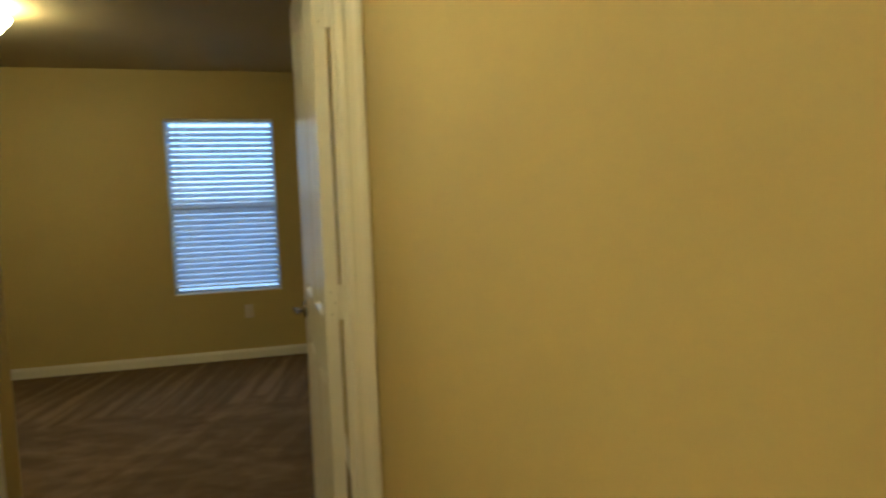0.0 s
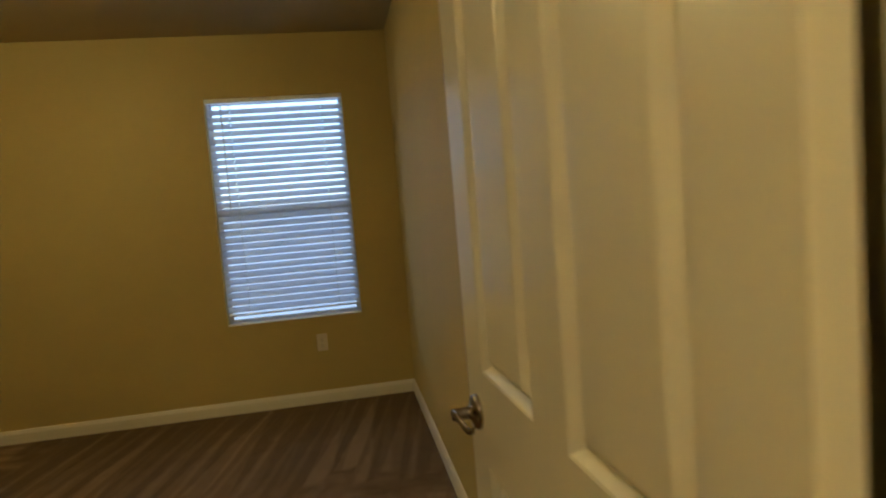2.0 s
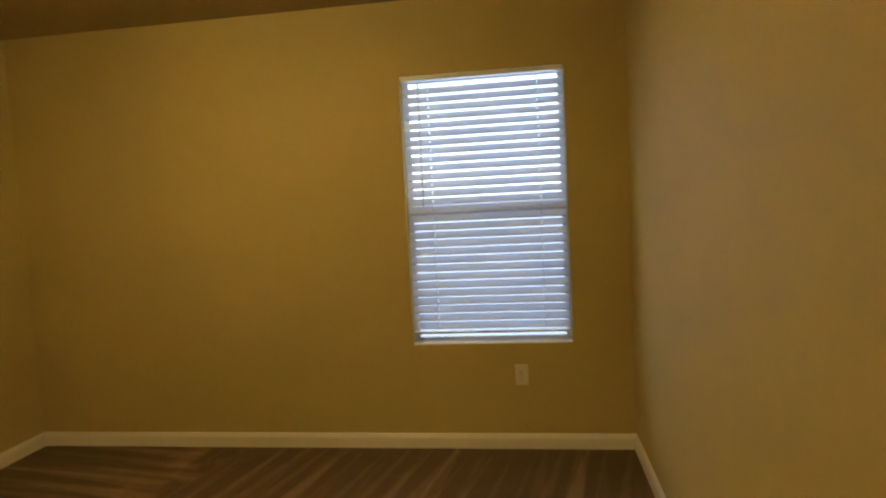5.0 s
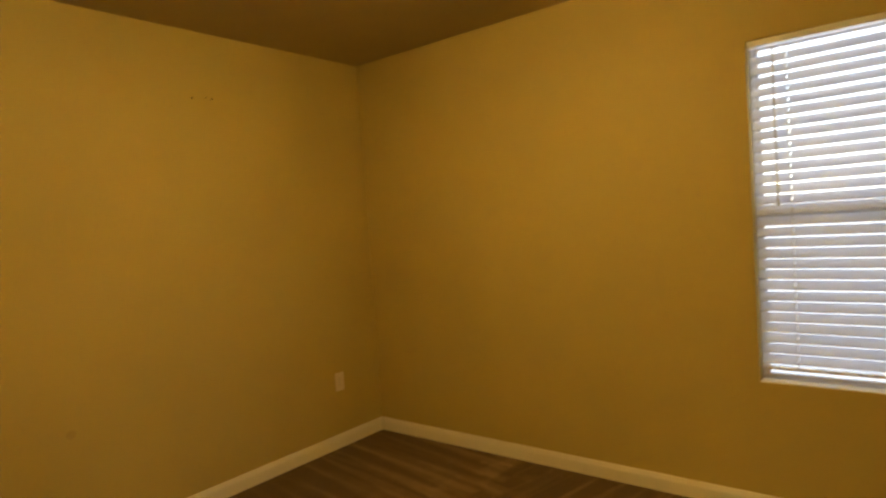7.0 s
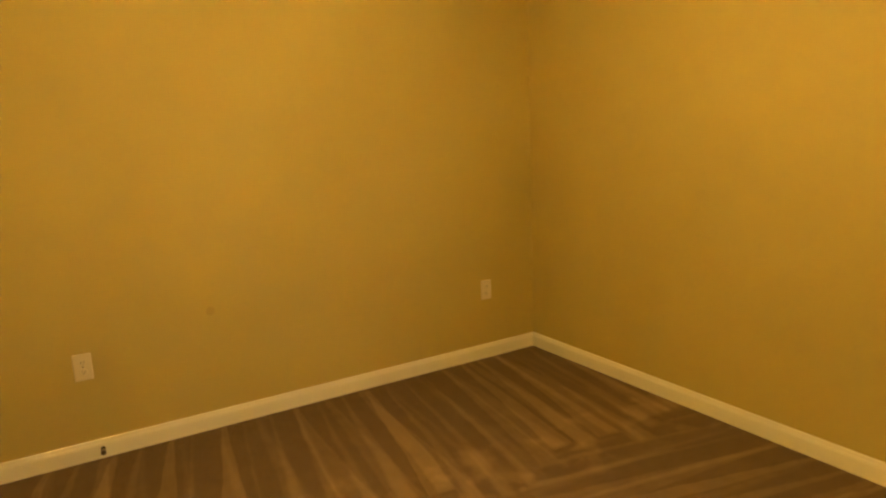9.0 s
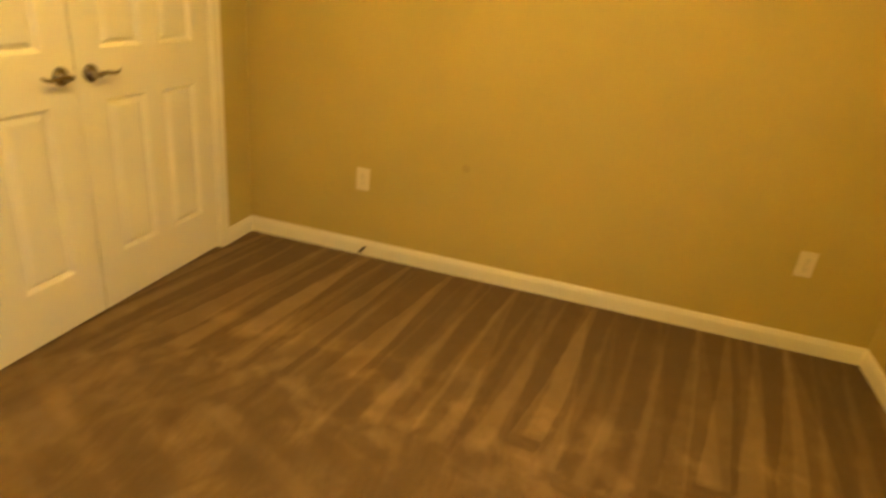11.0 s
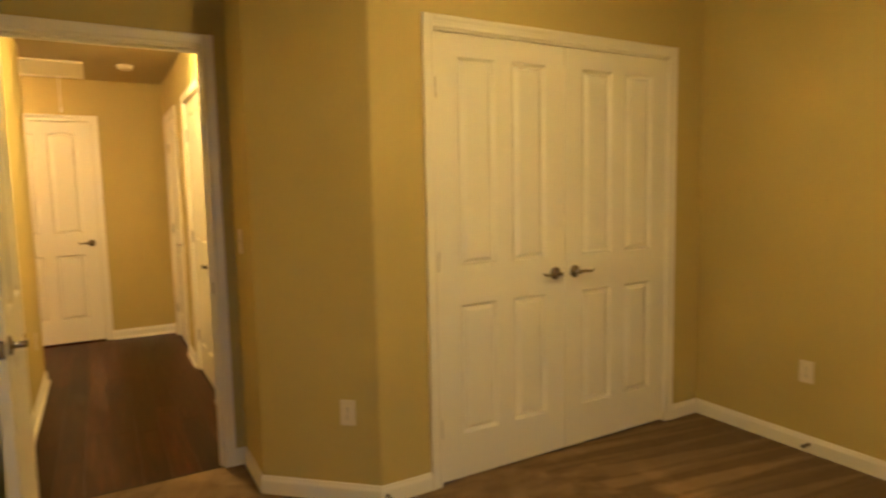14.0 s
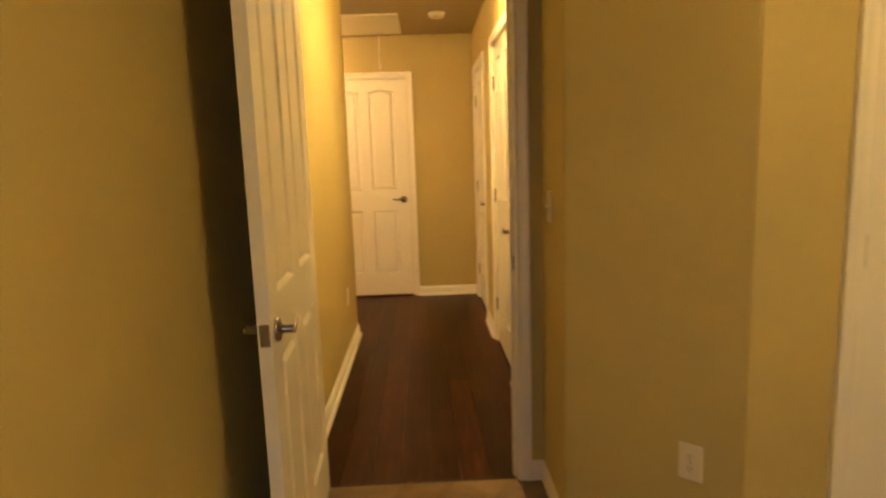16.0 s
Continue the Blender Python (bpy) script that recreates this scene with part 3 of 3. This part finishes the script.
# each slat is pierced by two slots, one at each ladder
slat_bm = bmesh.new()
cuts = [bx0 + 0.004, -0.529, -0.521, 0.052, 0.060, bx1 - 0.004]
for k, (a, b) in enumerate(zip(cuts, cuts[1:])):
    for u0, u1, n in (((-0.025, -0.009, 2), (0.009, 0.025, 2)) if k % 2 else ((-0.025, 0.025, 6),)):
        piece = extruded(slat_profile(u0, u1, n), (a, 0, 0), (0, 1, 0), (0, 0, 1), (b - a, 0, 0))
        spare = bpy.data.meshes.new("slat_piece")
        piece.to_mesh(spare)
        piece.free()
        slat_bm.from_mesh(spare)
        bpy.data.meshes.remove(spare)
slat_mesh = mesh_of("slat", slat_bm, SLAT)
rng = random.Random(4)
for i in range(N + 1):
    z = TOP - (TOP - BOTTOM - 0.02) * i / N
    ob = new("slat", slat_mesh)
    ob.parent = blind
    ob.matrix_basis = pose(0, BY, z, 50 - 10 * i / N + rng.uniform(-2.2, 2.2), rng.uniform(-0.12, 0.12), rng.uniform(-0.15, 0.15))
part("bottom_rail", boxed((bx0 + 0.004, BY - 0.025, BOTTOM - 0.023), (bx1 - 0.004, BY + 0.025, BOTTOM - 0.010), 0.004, 2), VINYL, blind, "white bottom rail")
for x in (-0.525, 0.056):
    for dy in (-0.026, 0.026):
        part("ladder_cord", rod(bmesh.new(), (x, BY + dy, BOTTOM - 0.02), (x, BY + dy, 2.03), 0.0014, 6), CORD, blind)
wand = rod(bmesh.new(), (-0.571, BY - 0.040, 1.364), (-0.571, BY - 0.032, 2.010), 0.0042, 8)
rod(wand, (-0.571, BY - 0.040, 1.350), (-0.571, BY - 0.040, 1.380), 0.0062, 8)
part("tilt_wand", wand, VINYL, blind, "thin clear grey tilt wand")


# ---- lamps and fixtures ----
def ceiling_lamp(x, y, label, strength, colour, r=0.172, drop=0.180):
    root = thing("ceiling_lamp", label, "ceiling lamp")
    part("canopy", lathe(bmesh.new(), [(r * 0.34, 0.0), (r * 0.36, -0.010), (r * 0.26, -0.022)], sides=40), NICKEL, root, "metal canopy", True)
    outer = [(r * k, -drop * (1 - 0.64 * k ** 2.5)) for k in (0.06, 0.2, 0.35, 0.5, 0.65, 0.78, 0.88, 0.95, 1.0)]
    bowl = outer + [(0.97 * x1, z1 + 0.004) for x1, z1 in reversed(outer)]
    part("glass_bowl", lathe(bmesh.new(), bowl, sides=40), glowing("lit_frosted_glass", strength, colour), root, "lit frosted glass bowl", True)
    part("stem", rod(bmesh.new(), (0, 0, 0.004 - drop), (0, 0, -0.018), 0.006, 10), NICKEL, root, "metal stem that holds the bowl")
    ball = [(0.028 * math.sin(a), -0.40 * drop + 0.028 * math.cos(a)) for a in (math.pi * (k + 0.3) / 8.6 for k in range(9))]
    for dx in (-0.075, 0.075):
        part("bulb", lathe(bmesh.new(), ball, Matrix.Translation((dx, 0, 0)), 16), glowing("lit_bulb", strength * 3.2, colour), root, "lit bulb inside the bowl", True)
    root.location = (x, y, CEIL)
    return root


ceiling_lamp(-1.30, 2.22, "lit frosted glass bowl lamp on the bedroom ceiling", ROOM_LAMP, LAMP_COLOUR)
ceiling_lamp(-0.25, -1.00, "lit frosted glass bowl lamp on the hall ceiling", HALL_LAMP, HALL_COLOUR, 0.14, 0.12)
ceiling_lamp(1.25, -2.84, "lit frosted glass bowl lamp on the corridor ceiling", CORRIDOR_LAMP, CORRIDOR_COLOUR, 0.14, 0.14)


def outlet(m, label):
    """A duplex outlet with its plate; +x off the wall."""
    root = thing("outlet", label, "outlet")
    part("plate", boxed((0, -0.035, -0.0575), (0.006, 0.035, 0.0575), 0.003, 2), PLASTIC, root)
    for z in (-0.0195, 0.0195):
        face = part("receptacle", lathe(bmesh.new(), [(0.0165, 0.004), (0.0165, 0.0075), (0.0155, 0.008)], Matrix.Translation((0, 0, z)) @ Matrix.Rotation(math.pi / 2, 4, "Y"), 20), PLASTIC, root)
        for y, hgt in ((-0.006, 0.009), (0.006, 0.007)):
            part("slot", boxed((0.0078, y - 0.0011, z + 0.003 - hgt / 2), (0.0084, y + 0.0011, z + 0.003 + hgt / 2)), SLOT, face)
        part("slot", rod(bmesh.new(), (0.0078, 0, z - 0.008), (0.0084, 0, z - 0.008), 0.0024, 10), SLOT, face)
    part("screw", lathe(bmesh.new(), [(0.003, 0.0055), (0.003, 0.0068), (0.002, 0.0072)], Matrix.Rotation(math.pi / 2, 4, "Y"), 10), NICKEL, root)
    root.matrix_world = m
    return root


plain = "ivory plastic duplex outlet low on the wall"
outlet(pose(XL, 1.402, 0.418), plain + " near the closet")
outlet(pose(XL, 3.456, 0.418), plain + " near the window corner")
outlet(pose(-0.084, YW, 0.418, 0, 0, -90), plain + " below the window")
outlet(pose(-0.845, 0.653, 0.412, 0, 0, 47.2), "ivory plastic duplex outlet on the diagonal wall")
outlet(pose(HR, -1.70, 0.42, 0, 0, 180), "ivory plastic outlet on the hall wall")

switch = thing("light_switch", "ivory plastic light switch beside the doorway", "light switch")
part("plate", boxed((0, -0.035, -0.0575), (0.006, 0.035, 0.0575), 0.003, 2), PLASTIC, switch)
part("toggle", boxed((0.005, -0.005, -0.003), (0.018, 0.005, 0.009), 0.002), PLASTIC, switch)
switch.matrix_world = pose(-0.530, 0.150, 1.150)


def spring_stop(m):
    """A coil door stop that stands off a baseboard along +x."""
    root = thing("door_stop", "small spring door stop with a dark rubber tip on the baseboard", "door stop", group="spring door stops")
    part("base", rod(bmesh.new(), (0, 0, 0), (0.006, 0, 0), 0.010, 14), NICKEL, root)
    bm = bmesh.new()
    for k in range(5):
        x = 0.008 + k * 0.0062
        rod(bm, (x, 0, 0), (x + 0.0045, 0, 0), 0.0062, 12)
    rod(bm, (0.004, 0, 0), (0.040, 0, 0), 0.0045, 10)
    part("spring", bm, NICKEL, root)
    part("tip", lathe(bmesh.new(), [(0.0085, 0.038), (0.0105, 0.041), (0.0105, 0.052), (0.007, 0.056)], Matrix.Rotation(math.pi / 2, 4, "Y"), 14), RUBBER, root, "dark rubber tip", True)
    root.matrix_world = m
    return root


spring_stop(pose(XL + 0.012, 1.432, 0.050))
spring_stop(pose(-0.972, YC + 0.012, 0.045, 0, 0, 90))

hatch = thing("attic_hatch", "tan attic hatch with a pull cord in the hall ceiling", "attic hatch", "structure")
hx0, hx1, hy0, hy1 = 0.075, 0.70, -3.340, -2.605
part("hatch_panel", boxed((hx0 + 0.03, hy0 + 0.03, CEIL - 0.010), (hx1 - 0.03, hy1 - 0.03, CEIL + 0.001), 0.002), DOOR, hatch, "pale painted hatch panel")
for lo, hi in (((hx0, hy0), (hx0 + 0.04, hy1)), ((hx1 - 0.04, hy0), (hx1, hy1)), ((hx0 + 0.04, hy0), (hx1 - 0.04, hy0 + 0.04)), ((hx0 + 0.04, hy1 - 0.04), (hx1 - 0.04, hy1))):
    part("trim", boxed((*lo, CEIL - 0.016), (*hi, CEIL + 0.001), 0.003), DOOR, hatch)
cord = rod(bmesh.new(), (0.27, hy0 + 0.10, CEIL - 0.30), (0.27, hy0 + 0.10, CEIL - 0.008), 0.003, 8)
rod(cord, (0.27, hy0 + 0.10, CEIL - 0.33), (0.27, hy0 + 0.10, CEIL - 0.295), 0.008, 10, 0.005)
part("pull_cord", cord, CORD, hatch, "white pull cord")

alarm = thing("smoke_alarm", "round white smoke alarm on the hall ceiling", "smoke alarm")
part("base", lathe(bmesh.new(), [(0.068, 0.0), (0.068, -0.008), (0.064, -0.010)], sides=32), PLASTIC, alarm)
part("cover", lathe(bmesh.new(), [(0.060, -0.009), (0.060, -0.026), (0.050, -0.036), (0.030, -0.039)], sides=32), PLASTIC, alarm, "", True)
alarm.location = (-0.225, -2.640, CEIL)

# ---- small marks on the walls ----
for y, z, r in ((2.621, 2.100, 0.0045), (2.732, 2.107, 0.0045), (2.700, 2.112, 0.0025)):
    nail = rod(bmesh.new(), (XL - 0.001, y, z), (XL + 0.004, y, z), r, 10)
    tagged(new("nail", mesh_of("nail", nail, MARK)), "small dark nail in the tan wall", "nail", "wall nails")
scuff = lathe(bmesh.new(), [(0.020, 0.0), (0.018, 0.0008), (0.008, 0.0012)], pose(XL, 1.925, 0.565, 0, 90, 0), 14)
tagged(new("wall_scuff", mesh_of("wall_scuff", scuff, SMUDGE)), "faint brown scuff on the tan wall", "scuff", kind="structure")

# ---- hall planks ----
PW, PL = 0.127, 1.22
plank_meshes = {}
rng = random.Random(11)
x = HL
while x < 2.3:
    x1 = min(x + PW, 2.3)
    y_top = -0.026 if x < HR else -2.20
    edges = []
    y = y_top
    first = rng.uniform(0.3, PL)
    while y > HE + 0.02:
        step = first if y == y_top else PL
        y2 = max(y - step, HE)
        edges.append((y2, y))
        y = y2
    for a, b in edges:
        key = (round(x1 - x, 3), round(b - a, 3))
        if key not in plank_meshes:
            plank_meshes[key] = mesh_of("plank", boxed((0.0003, 0.0003, -0.012), (key[0] - 0.0003, key[1] - 0.0003, 0), 0.0006), PLANK)
        ob = new("plank", plank_meshes[key])
        ob.parent = hall_floor
        ob.location = (x, a, 0)
    x = x1
